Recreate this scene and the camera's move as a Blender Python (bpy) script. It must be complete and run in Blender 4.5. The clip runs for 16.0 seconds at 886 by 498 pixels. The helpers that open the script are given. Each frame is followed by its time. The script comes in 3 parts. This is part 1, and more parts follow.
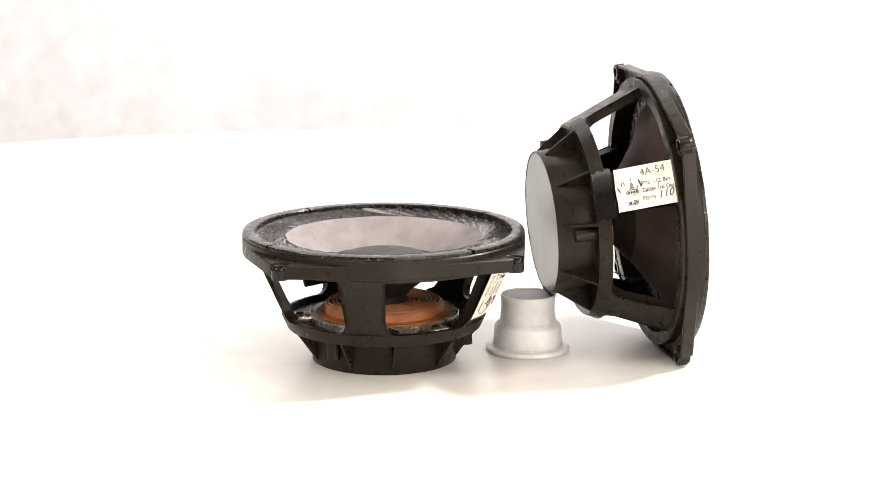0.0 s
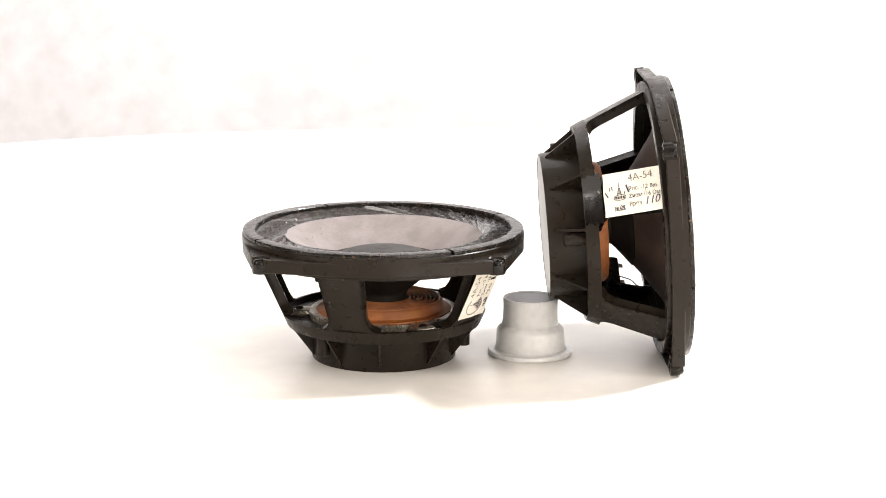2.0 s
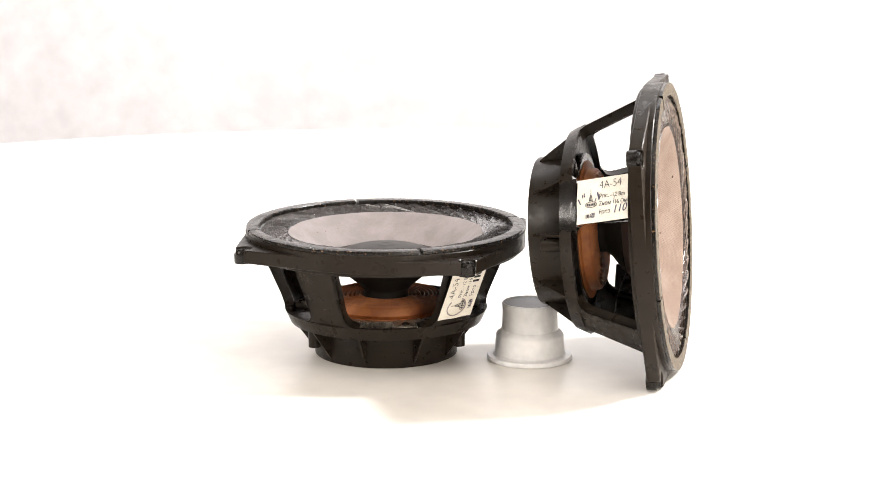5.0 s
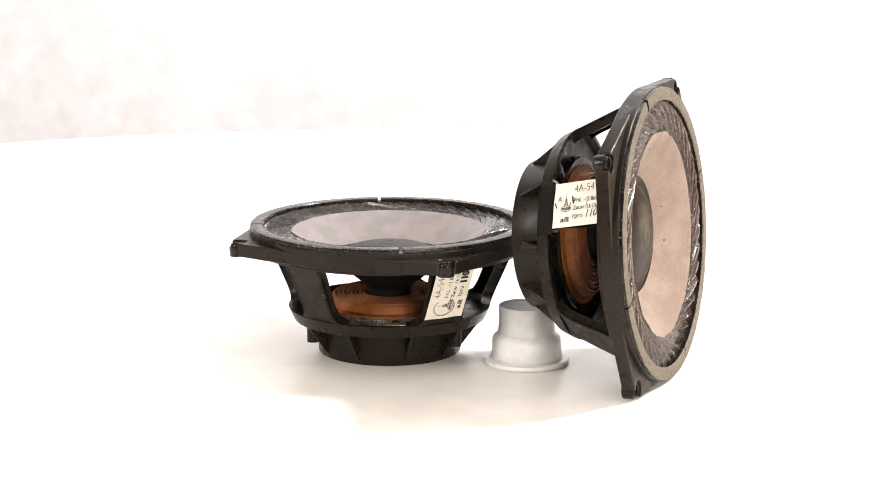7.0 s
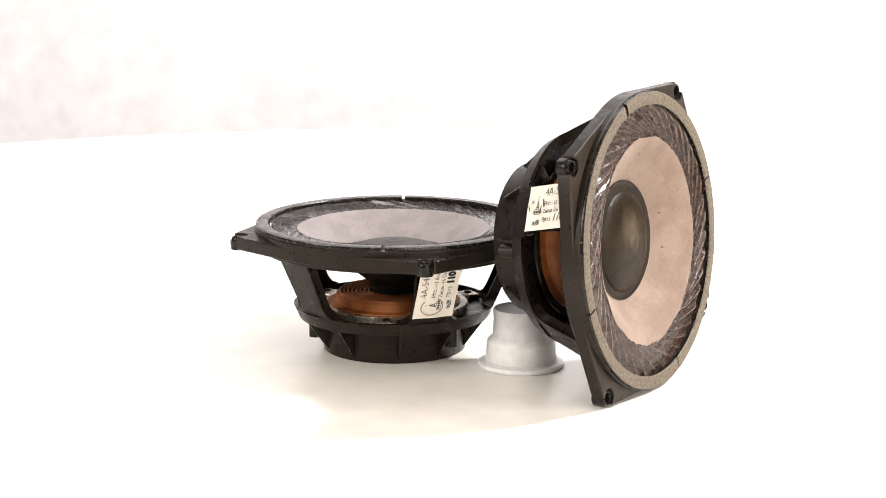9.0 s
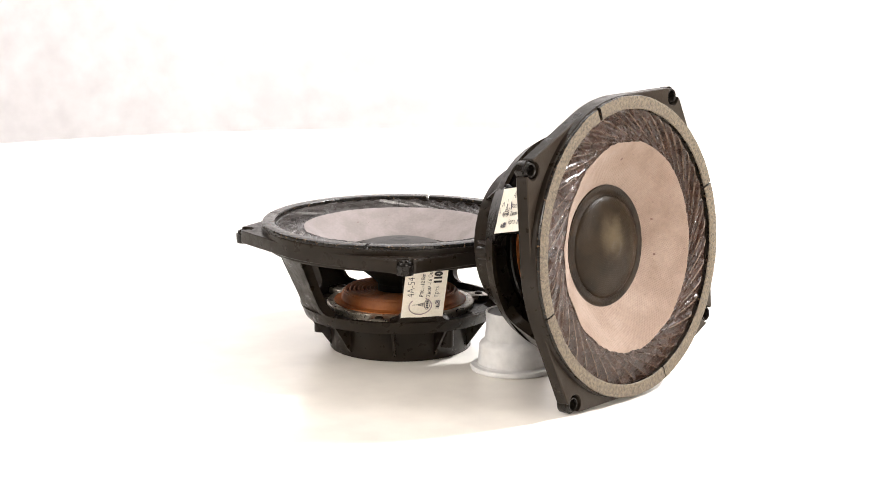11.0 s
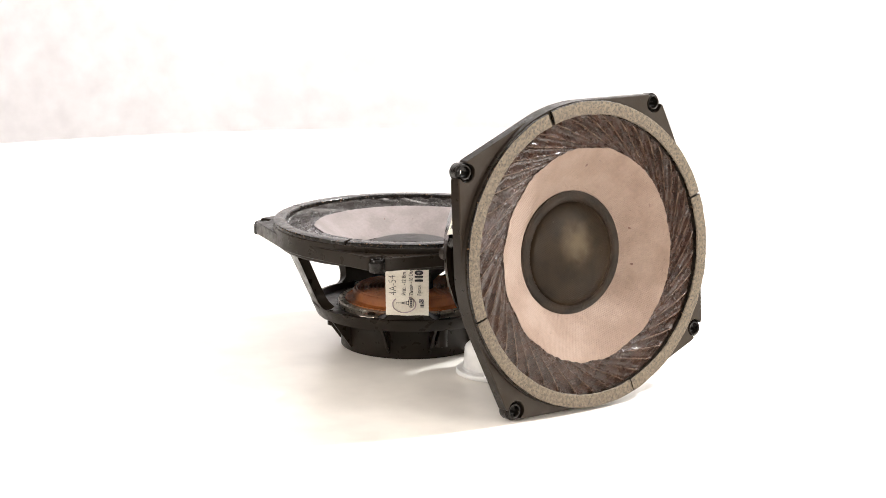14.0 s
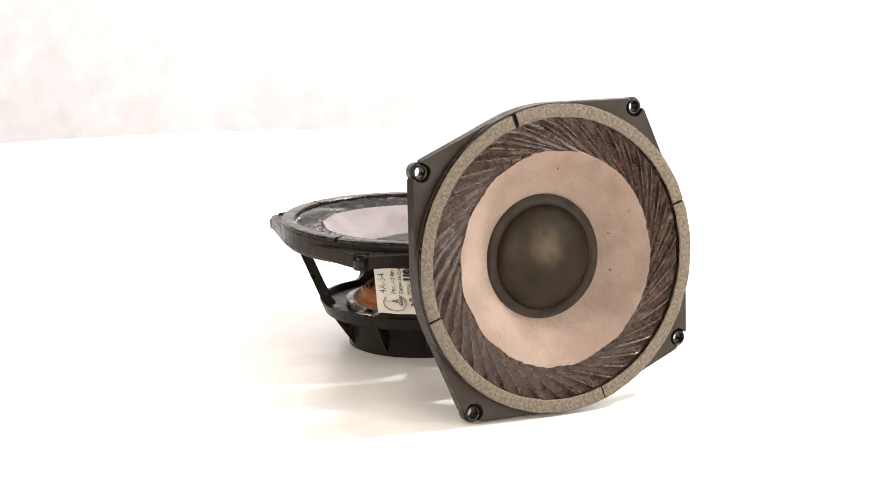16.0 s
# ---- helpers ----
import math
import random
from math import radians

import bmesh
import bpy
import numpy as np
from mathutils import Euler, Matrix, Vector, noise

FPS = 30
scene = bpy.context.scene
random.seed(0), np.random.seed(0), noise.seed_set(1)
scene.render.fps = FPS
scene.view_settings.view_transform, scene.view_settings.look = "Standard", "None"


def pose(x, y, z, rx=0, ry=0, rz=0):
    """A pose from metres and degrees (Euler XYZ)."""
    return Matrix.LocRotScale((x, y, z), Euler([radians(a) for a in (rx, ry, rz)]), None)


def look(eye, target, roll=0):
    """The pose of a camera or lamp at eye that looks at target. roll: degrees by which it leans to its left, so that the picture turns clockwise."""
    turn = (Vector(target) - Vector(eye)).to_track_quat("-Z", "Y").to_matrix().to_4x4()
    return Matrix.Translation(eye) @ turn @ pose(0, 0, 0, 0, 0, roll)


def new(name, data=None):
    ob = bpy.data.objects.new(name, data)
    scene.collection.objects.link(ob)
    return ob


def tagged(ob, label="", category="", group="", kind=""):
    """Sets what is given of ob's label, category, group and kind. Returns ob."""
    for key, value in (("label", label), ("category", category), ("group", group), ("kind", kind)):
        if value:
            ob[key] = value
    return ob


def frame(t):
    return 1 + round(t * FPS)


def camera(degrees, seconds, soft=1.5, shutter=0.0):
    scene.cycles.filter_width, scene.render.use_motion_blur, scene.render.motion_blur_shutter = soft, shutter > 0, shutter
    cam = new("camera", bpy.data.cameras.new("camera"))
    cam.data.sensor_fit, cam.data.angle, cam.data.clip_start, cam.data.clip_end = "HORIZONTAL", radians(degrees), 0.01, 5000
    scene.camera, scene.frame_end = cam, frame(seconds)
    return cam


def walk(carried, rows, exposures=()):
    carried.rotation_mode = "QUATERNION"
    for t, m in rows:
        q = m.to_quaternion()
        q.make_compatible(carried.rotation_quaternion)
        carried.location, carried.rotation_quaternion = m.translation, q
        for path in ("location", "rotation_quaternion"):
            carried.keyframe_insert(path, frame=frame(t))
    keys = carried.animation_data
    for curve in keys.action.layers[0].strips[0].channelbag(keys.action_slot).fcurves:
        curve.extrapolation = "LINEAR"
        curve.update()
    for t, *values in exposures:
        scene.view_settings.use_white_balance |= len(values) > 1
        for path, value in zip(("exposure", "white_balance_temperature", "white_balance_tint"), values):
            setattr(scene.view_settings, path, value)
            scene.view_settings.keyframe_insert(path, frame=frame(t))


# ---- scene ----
cam = camera(25.07, 16.0, soft=0.75)
STILL = pose(0, -1.3897, 0.3703, 78.094, 0, 0.046) @ pose(0, 0, 0, 0, 0, 0.07)
walk(cam, [(0.0, STILL), (16.0, STILL)])

# ---------------------------------------------------------------- light
world = bpy.data.worlds.new("room_world")
world.use_nodes = True
world.node_tree.nodes["Background"].inputs[0].default_value = (1.0, 0.97, 0.94, 1)
world.node_tree.nodes["Background"].inputs[1].default_value = 0.05
scene.world = world
scene.view_settings.exposure = 0.84


def area_lamp(name, eye, target, sx, sy, watts, colour):
    data = bpy.data.lights.new(name, "AREA")
    data.shape, data.size, data.size_y, data.energy, data.color = "RECTANGLE", sx, sy, watts, colour
    ob = new(name, data)
    ob.matrix_world = look(eye, target)
    return ob


KEY_EYE = (1.52, 0.33, 1.72)
area_lamp("ceiling_spot_light", KEY_EYE, (0.0, 0.0, 0.0), 0.20, 0.20, 66, (1.0, 0.99, 0.98))
# Added fill that brightens the back wall; no known lamp hangs there.
area_lamp("wall_fill_light", (-0.1, 1.30, 1.71), (-0.1, 1.55, 0), 2.6, 0.7, 17, (0.985, 0.985, 1.0))
# Added overhead fill, to lift the shade in front of the things.
area_lamp("front_fill_light", (-0.1, -0.75, 1.72), (-0.1, -0.75, 0), 2.0, 0.8, 6, (1.0, 0.96, 0.91))
area_lamp("window_light_front", (1.25, -2.38, 0.60), (1.25, 0, 0.60), 1.6, 1.1, 25, (1.0, 0.90, 0.80))
area_lamp("window_light_right", (2.18, -1.0, 0.85), (0.2, -0.6, 0.6), 0.9, 0.9, 17, (1.0, 0.93, 0.86))
area_lamp("window_light_left", (-2.18, -1.12, 1.12), (0.0, -0.3, 0.3), 0.8, 0.9, 24, (1.0, 0.93, 0.86))


# ---------------------------------------------------------------- materials
def material(name, colour, rough=0.5, metal=0.0, other=None, scale=300.0, lo=0.4, hi=0.6, bump=0.0, bump_scale=900.0,
             spots=None, spot_scale=120.0, spot_lo=0.66, spot_hi=0.72, rough_var=0.0, coat=0.0, spec=0.5, sheen=0.0):
    """Principled surface with a large and a fine variation, flecks and relief, in object space."""
    m = bpy.data.materials.new(name)
    m.use_nodes = True
    nt = m.node_tree
    n, l = nt.nodes, nt.links
    b = n["Principled BSDF"]
    b.inputs["Roughness"].default_value, b.inputs["Metallic"].default_value = rough, metal
    b.inputs["Coat Weight"].default_value, b.inputs["Specular IOR Level"].default_value = coat, spec
    b.inputs["Coat Roughness"].default_value = 0.15
    b.inputs["Sheen Weight"].default_value = sheen
    co = n.new("ShaderNodeTexCoord")

    def noise_of(s, detail=4.0):
        t = n.new("ShaderNodeTexNoise")
        t.inputs["Scale"].default_value, t.inputs["Detail"].default_value = s, detail
        l.new(co.outputs["Object"], t.inputs["Vector"])
        return t

    def ramp(src, a, c):
        r = n.new("ShaderNodeMapRange")
        r.inputs[1].default_value, r.inputs[2].default_value = a, c
        l.new(src.outputs[0], r.inputs[0])
        return r

    def mix(fac, a, c):
        x = n.new("ShaderNodeMix")
        x.data_type = "RGBA"
        l.new(fac.outputs[0], x.inputs[0])
        for sock, v in ((x.inputs[6], a), (x.inputs[7], c)):
            if isinstance(v, tuple):
                sock.default_value = (*v, 1)
            else:
                l.new(v, sock)
        return x.outputs[2]

    other = other or tuple(c * 0.8 for c in colour)
    big = noise_of(scale)
    out = mix(ramp(big, lo, hi), colour, other)
    fine = noise_of(scale * 9)
    dim = n.new("ShaderNodeMix")
    dim.data_type, dim.blend_type = "RGBA", "MULTIPLY"
    dim.inputs[0].default_value = 0.5
    l.new(out, dim.inputs[6])
    l.new(mix(ramp(fine, 0.3, 0.7), (0.85, 0.85, 0.85), (1.1, 1.1, 1.1)), dim.inputs[7])
    out = dim.outputs[2]
    if spots:
        out = mix(ramp(noise_of(spot_scale, 6.0), spot_lo, spot_hi), out, spots)
    l.new(out, b.inputs["Base Color"])
    if rough_var:
        rr = n.new("ShaderNodeMapRange")
        rr.inputs[1].default_value, rr.inputs[2].default_value = 0.35, 0.65
        rr.inputs[3].default_value, rr.inputs[4].default_value = max(0.05, rough - rough_var), min(1, rough + rough_var)
        l.new(noise_of(scale * 2.3).outputs[0], rr.inputs[0])
        l.new(rr.outputs[0], b.inputs["Roughness"])
    if bump:
        bp = n.new("ShaderNodeBump")
        bp.inputs["Strength"].default_value, bp.inputs["Distance"].default_value = bump, 0.0006
        l.new(noise_of(bump_scale).outputs[0], bp.inputs["Height"])
        l.new(bp.outputs[0], b.inputs["Normal"])
    return m


def weave(m, per_metre, strength):
    """Adds the fine ribs of a woven cloth to a material's relief."""
    nt = m.node_tree
    n, l = nt.nodes, nt.links
    co = n.new("ShaderNodeTexCoord")
    hs = []
    for axis in ("X", "Y"):
        w = n.new("ShaderNodeTexWave")
        w.bands_direction = axis
        w.inputs["Scale"].default_value = per_metre
        w.inputs["Distortion"].default_value, w.inputs["Detail"].default_value = 0.6, 1.0
        w.inputs["Detail Scale"].default_value = 0.2
        l.new(co.outputs["Object"], w.inputs["Vector"])
        hs.append(w)
    add = n.new("ShaderNodeMath")
    l.new(hs[0].outputs[1], add.inputs[0])
    l.new(hs[1].outputs[1], add.inputs[1])
    bp = n.new("ShaderNodeBump")
    bp.inputs["Strength"].default_value, bp.inputs["Distance"].default_value = strength, 0.0004
    l.new(add.outputs[0], bp.inputs["Height"])
    b = n["Principled BSDF"]
    if b.inputs["Normal"].links:
        l.new(b.inputs["Normal"].links[0].from_socket, bp.inputs["Normal"])
    l.new(bp.outputs[0], b.inputs["Normal"])
    return m


BLACK = material("black_moulded_plastic", (0.0130, 0.0092, 0.0060), 0.35, spec=0.19, other=(0.0160, 0.0115, 0.0078), scale=60, bump=0.12,
                 bump_scale=1500, rough_var=0.1)
# Black plastic again, with the front face's brown sheen put into its colour.
SHEEN_BROWN = material("sheened_brown_black_plastic", (0.023, 0.0155, 0.0095), 0.46, spec=0.25, other=(0.030, 0.023, 0.017), scale=45, bump=0.2, bump_scale=1200,
                 spots=(0.10, 0.085, 0.07), spot_scale=520, spot_lo=0.72, spot_hi=0.77, rough_var=0.1)
LACQUER = material("black_lacquer", (0.004, 0.0034, 0.003), 0.13, other=(0.007, 0.0055, 0.0045), scale=90, bump=0.30,
                   bump_scale=300, rough_var=0.05, coat=0.8, spots=(0.14, 0.115, 0.09), spot_scale=900, spot_lo=0.74, spot_hi=0.77)
GLOSS = material("glossy_black_plastic", (0.006, 0.005, 0.0045), 0.26, spec=0.25, other=(0.010, 0.008, 0.006), scale=90, bump=0.3, bump_scale=600)
BASE = material("grey_base_plate", (0.20, 0.205, 0.21), 0.34, other=(0.23, 0.235, 0.24), scale=30)
CORK = material("speckled_pressboard", (0.168, 0.132, 0.088), 0.6, other=(0.085, 0.068, 0.049), scale=480, lo=0.40, hi=0.60, bump=0.8,
                bump_scale=1300, spots=(0.040, 0.032, 0.025), spot_scale=800, spot_lo=0.56, spot_hi=0.64, rough_var=0.15)
WORN = material("black_painted_pressboard", (0.007, 0.0060, 0.0052), 0.27, spec=0.28, other=(0.010, 0.0085, 0.0072), scale=60, bump=0.18,
                bump_scale=420, spots=(0.14, 0.085, 0.05), spot_scale=560, spot_lo=0.60, spot_hi=0.69, rough_var=0.06)
# The pale spots paint the lacquer's fine sparkle into the colour.
CLOTH = weave(material("lacquered_dark_cloth", (0.024, 0.0102, 0.0058), 0.27, spec=0.40, other=(0.046, 0.0208, 0.0126), scale=90, bump=0.7, bump_scale=1300,
                       spots=(0.18, 0.112, 0.078), spot_scale=1300, spot_lo=0.635, spot_hi=0.70, rough_var=0.14, coat=0.4), 400, 0.5)
# Pleat crests: gloss glints painted in as pale colour, over some rubbed wear.
FOLD = weave(material("rubbed_glint_fold", (0.200, 0.140, 0.105), 0.24, other=(0.075, 0.049, 0.036), scale=260, lo=0.42, hi=0.60, bump=0.8, bump_scale=900,
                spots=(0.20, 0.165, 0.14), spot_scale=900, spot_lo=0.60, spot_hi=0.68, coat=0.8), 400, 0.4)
CLOTH_GREY = weave(material("greyed_lacquered_cloth", (0.026, 0.022, 0.022), 0.24, other=(0.050, 0.044, 0.044), scale=70, bump=0.7, bump_scale=1100,
                            spots=(0.17, 0.155, 0.155), spot_scale=900, spot_lo=0.62, spot_hi=0.70, rough_var=0.14, coat=0.5), 400, 0.30)
PAPER = weave(material("pinkish_grey_cone_cloth", (0.278, 0.206, 0.165), 0.85, other=(0.224, 0.157, 0.121), scale=42, bump=0.7, bump_scale=1500,
                       spots=(0.155, 0.105, 0.08), spot_scale=420, spot_lo=0.67, spot_hi=0.74, sheen=0.05), 270, 0.34)
PAPER_GREY = weave(material("lilac_grey_cone_cloth", (0.262, 0.226, 0.221), 0.85, other=(0.215, 0.185, 0.180), scale=60, bump=0.3, bump_scale=1800,
                            spots=(0.20, 0.17, 0.16), spot_scale=150, spot_lo=0.68, spot_hi=0.75, sheen=0.05), 270, 0.08)
REAR = material("brown_cone_back", (0.034, 0.018, 0.012), 0.75, other=(0.05, 0.028, 0.02), scale=50, bump=0.4, bump_scale=900)
DOME = weave(material("dark_lacquered_cap", (0.009, 0.0057, 0.0028), 0.36, spec=0.13, other=(0.019, 0.0122, 0.0062), scale=45, bump=0.12, bump_scale=900,
                      rough_var=0.08, spots=(0.05, 0.042, 0.034), spot_scale=700, spot_lo=0.68, spot_hi=0.78), 300, 0.12)


def pale_centre(m, x, y, radius, colour):
    """Blends the colour of a round cap to a paler patch near its top."""
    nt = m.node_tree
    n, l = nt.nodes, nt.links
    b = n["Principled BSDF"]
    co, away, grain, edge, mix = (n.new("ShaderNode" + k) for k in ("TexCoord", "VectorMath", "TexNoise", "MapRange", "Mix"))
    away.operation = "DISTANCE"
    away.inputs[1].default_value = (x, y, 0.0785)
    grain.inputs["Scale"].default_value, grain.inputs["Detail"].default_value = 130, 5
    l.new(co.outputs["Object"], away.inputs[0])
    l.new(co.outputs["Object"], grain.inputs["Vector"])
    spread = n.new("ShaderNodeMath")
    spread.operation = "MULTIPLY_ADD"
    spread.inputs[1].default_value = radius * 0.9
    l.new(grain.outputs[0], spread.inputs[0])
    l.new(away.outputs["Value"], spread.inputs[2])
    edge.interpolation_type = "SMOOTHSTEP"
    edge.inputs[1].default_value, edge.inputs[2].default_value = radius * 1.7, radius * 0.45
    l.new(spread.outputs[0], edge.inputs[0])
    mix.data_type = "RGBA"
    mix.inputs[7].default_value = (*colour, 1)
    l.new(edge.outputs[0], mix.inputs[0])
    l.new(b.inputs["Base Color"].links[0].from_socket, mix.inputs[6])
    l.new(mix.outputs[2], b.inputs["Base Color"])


pale_centre(DOME, 0.0065, 0.0050, 0.0150, (0.072, 0.054, 0.033))
CAP = material("dull_dark_cap", (0.014, 0.0115, 0.0100), 0.45, spec=0.25, other=(0.022, 0.0185, 0.0160), scale=60, bump=0.12, bump_scale=900)
DOME_RIM = material("dark_cap_border", (0.013, 0.0088, 0.0056), 0.40, spec=0.18, other=(0.024, 0.016, 0.010), scale=90, bump=0.5, bump_scale=900)
NECK = material("black_coil_neck", (0.010, 0.0075, 0.006), 0.6, spec=0.25, other=(0.016, 0.012, 0.009), scale=70, bump=0.3)
SPIDER = weave(material("orange_brown_cloth", (0.40, 0.130, 0.030), 0.55, other=(0.28, 0.085, 0.019), scale=80, bump=0.3, bump_scale=1500), 900, 0.2)
STEEL = material("tarnished_steel", (0.52, 0.48, 0.41), 0.36, 0.75, other=(0.32, 0.28, 0.23), scale=110, rough_var=0.15, bump=0.4,
                 bump_scale=600, spots=(0.16, 0.13, 0.09), spot_scale=240, spot_lo=0.62, spot_hi=0.76)
LABEL = material("cream_label_paper", (0.84, 0.80, 0.71), 0.6, other=(0.80, 0.75, 0.65), scale=70, bump=0.1,
                 spots=(0.55, 0.48, 0.38), spot_scale=260, spot_lo=0.70, spot_hi=0.76)
INK = material("grey_black_print", (0.05, 0.045, 0.05), 0.6, other=(0.09, 0.085, 0.09), scale=900)
PEN = material("violet_pen_ink", (0.07, 0.055, 0.12), 0.6, other=(0.05, 0.045, 0.08), scale=500)
MARKER = material("black_marker", (0.012, 0.012, 0.015), 0.5, scale=400)
STAMP = material("faded_violet_stamp", (0.36, 0.29, 0.32), 0.7, other=(0.52, 0.45, 0.44), scale=500)
# Grey that stands for the shade inside the open sleeve.
BORE_SHADE = material("grey_bore_shade", (0.30, 0.30, 0.31), 0.45, other=(0.27, 0.27, 0.28), scale=60)
STAIN = material("brown_fleck", (0.13, 0.07, 0.05), 0.7, scale=400)
ADAPTER = material("silver_grey_plastic", (0.88, 0.87, 0.86), 0.30, other=(0.86, 0.85, 0.84), scale=20)
_a = ADAPTER.node_tree.nodes["Principled BSDF"]
_a.inputs["Subsurface Weight"].default_value, _a.inputs["Subsurface Scale"].default_value = 0.35, 0.02
_a.inputs["Subsurface Radius"].default_value = (1.0, 0.93, 0.85)
TABLE = material("white_table_top", (0.90, 0.865, 0.81), 0.30, other=(0.89, 0.85, 0.795), scale=3)
WALL = material("white_wall_paint", (0.87, 0.856, 0.878), 0.85, other=(0.82, 0.803, 0.826), scale=3.0, lo=0.42, hi=0.66, bump=0.1, bump_scale=60,
                spots=(0.79, 0.768, 0.792), spot_scale=7, spot_lo=0.56, spot_hi=0.7)
# Invented dark tones for unseen walls and ceiling, chosen to deepen the reflections.
DIM = material("dark_unseen_wall", (0.115, 0.10, 0.088), 0.85, other=(0.10, 0.088, 0.078), scale=4)
PLAIN = material("dimmed_unseen_ceiling", (0.50, 0.49, 0.48), 0.9, scale=5)
FLOOR = material("pale_floor", (0.30, 0.26, 0.22), 0.5, other=(0.26, 0.22, 0.18), scale=6)


# ---------------------------------------------------------------- mesh helpers
def mesh_of(bm, name, mat, smooth=True, angle=35):
    bmesh.ops.recalc_face_normals(bm, faces=bm.faces)
    lim = radians(angle)
    for f in bm.faces:
        f.smooth = smooth
    for e in bm.edges:
        e.smooth = len(e.link_faces) != 2 or e.calc_face_angle(0) < lim
    me = bpy.data.meshes.new(name)
    bm.to_mesh(me)
    bm.free()
    me.materials.append(mat)
    return me


def part(name, bm, mat, parent=None, label="", smooth=True, angle=35, side=None):
    """Links a bmesh as one mesh object under a thing or a part."""
    ob = new(name, mesh_of(bm, name, mat, smooth, angle))
    if side:
        ob.data.materials.append(side)
        for f in ob.data.polygons:
            f.material_index = int(abs(f.normal.z) < 0.5)
    if parent:
        ob.parent = parent
    if label:
        ob["label"] = label
    return ob


def polar(r, a, z):
    a = radians(a)
    return Vector((r * math.cos(a), r * math.sin(a), z))


def lathe(profile, n=96, closed=True, start=0.0, sweep=360.0, wave=None):
    """Turns a profile of (r, z) round the z axis; a part turn gets end faces."""
    bm = bmesh.new()
    full = sweep >= 360
    steps = n if full else n + 1
    rings = []
    for i in range(steps):
        a = start + sweep * i / n
        ring = []
        for j, (r, z) in enumerate(profile):
            if wave:
                r, z = wave(r, z, a)
            ring.append(bm.verts.new(polar(max(r, 1e-5), a, z)))
        rings.append(ring)
    m = len(profile)
    for i in range(n):
        p, q = rings[i], rings[(i + 1) % steps]
        for j in range(m if closed else m - 1):
            k = (j + 1) % m
            bm.faces.new((p[j], q[j], q[k], p[k]))
    if closed and not full:
        bm.faces.new(rings[0])
        bm.faces.new(rings[-1])
    bmesh.ops.remove_doubles(bm, verts=bm.verts, dist=2e-5)
    return bm


def box(sx, sy, sz, m=None, bevel=0.0, seg=2):
    bm = bmesh.new()
    bmesh.ops.create_cube(bm, size=1, matrix=(m or Matrix()) @ Matrix.Diagonal((sx, sy, sz, 1)))
    if bevel:
        bmesh.ops.bevel(bm, geom=bm.edges[:], offset=bevel, segments=seg, affect="EDGES", profile=0.5)
    return bm


def join(*parts_in):
    out = bmesh.new()
    for b in parts_in:
        me = bpy.data.meshes.new("tmp")
        b.to_mesh(me)
        b.free()
        out.from_mesh(me)
        bpy.data.meshes.remove(me)
    return out


def tube(points, r, n=8, closed=False):
    """A round wire along points, smoothed by Catmull-Rom."""
    pts = [Vector(p) for p in points]
    fine = []
    m = len(pts)
    for i in range(m if closed else m - 1):
        p0, p1 = pts[(i - 1) % m if closed else max(i - 1, 0)], pts[i]
        p2, p3 = pts[(i + 1) % m], pts[(i + 2) % m if closed else min(i + 2, m - 1)]
        for s in range(6):
            t = s / 6
            fine.append(0.5 * (2 * p1 + (p2 - p0) * t + (2 * p0 - 5 * p1 + 4 * p2 - p3) * t * t + (3 * p1 - p0 - 3 * p2 + p3) * t ** 3))
    if not closed:
        fine.append(pts[-1])
    bm = bmesh.new()
    rings = []
    k = len(fine)
    for i, p in enumerate(fine):
        d = (fine[(i + 1) % k if closed else min(i + 1, k - 1)] - fine[(i - 1) % k if closed else max(i - 1, 0)]).normalized()
        u = d.cross(Vector((0.13, 0.22, 0.97))).normalized()
        v = d.cross(u)
        rings.append([bm.verts.new(p + r * (u * math.cos(2 * math.pi * j / n) + v * math.sin(2 * math.pi * j / n))) for j in range(n)])
    for i in range(k if closed else k - 1):
        for j in range(n):
            a, b = rings[i], rings[(i + 1) % k]
            bm.faces.new((a[j], a[(j + 1) % n], b[(j + 1) % n], b[j]))
    if not closed:
        bm.faces.new(rings[0])
        bm.faces.new(rings[-1])
    return bm


def hull(points):
    pts = sorted(points)

    def half(seq):
        out = []
        for p in seq:
            while len(out) > 1 and (out[-1][0] - out[-2][0]) * (p[1] - out[-2][1]) - (out[-1][1] - out[-2][1]) * (p[0] - out[-2][0]) <= 1e-12:
                out.pop()
            out.append(p)
        return out[:-1]
    return half(pts) + half(pts[::-1])


def shell(grid, inward):
    """A solid sheet from a grid of outer points and the matching inner points."""
    bm = bmesh.new()
    rows, cols = len(grid), len(grid[0])
    a = [[bm.verts.new(p) for p in row] for row in grid]
    b = [[bm.verts.new(inward(p)) for p in row] for row in grid]
    for i in range(rows - 1):
        for j in range(cols - 1):
            bm.faces.new((a[i][j], a[i][j + 1], a[i + 1][j + 1], a[i + 1][j]))
            bm.faces.new((b[i][j], b[i + 1][j], b[i + 1][j + 1], b[i][j + 1]))
    for i in range(rows - 1):
        for j in (0, cols - 1):
            bm.faces.new((a[i][j], a[i + 1][j], b[i + 1][j], b[i][j]))
    for j in range(cols - 1):
        for i in (0, rows - 1):
            bm.faces.new((a[i][j], b[i][j], b[i][j + 1], a[i][j + 1]))
    return bm


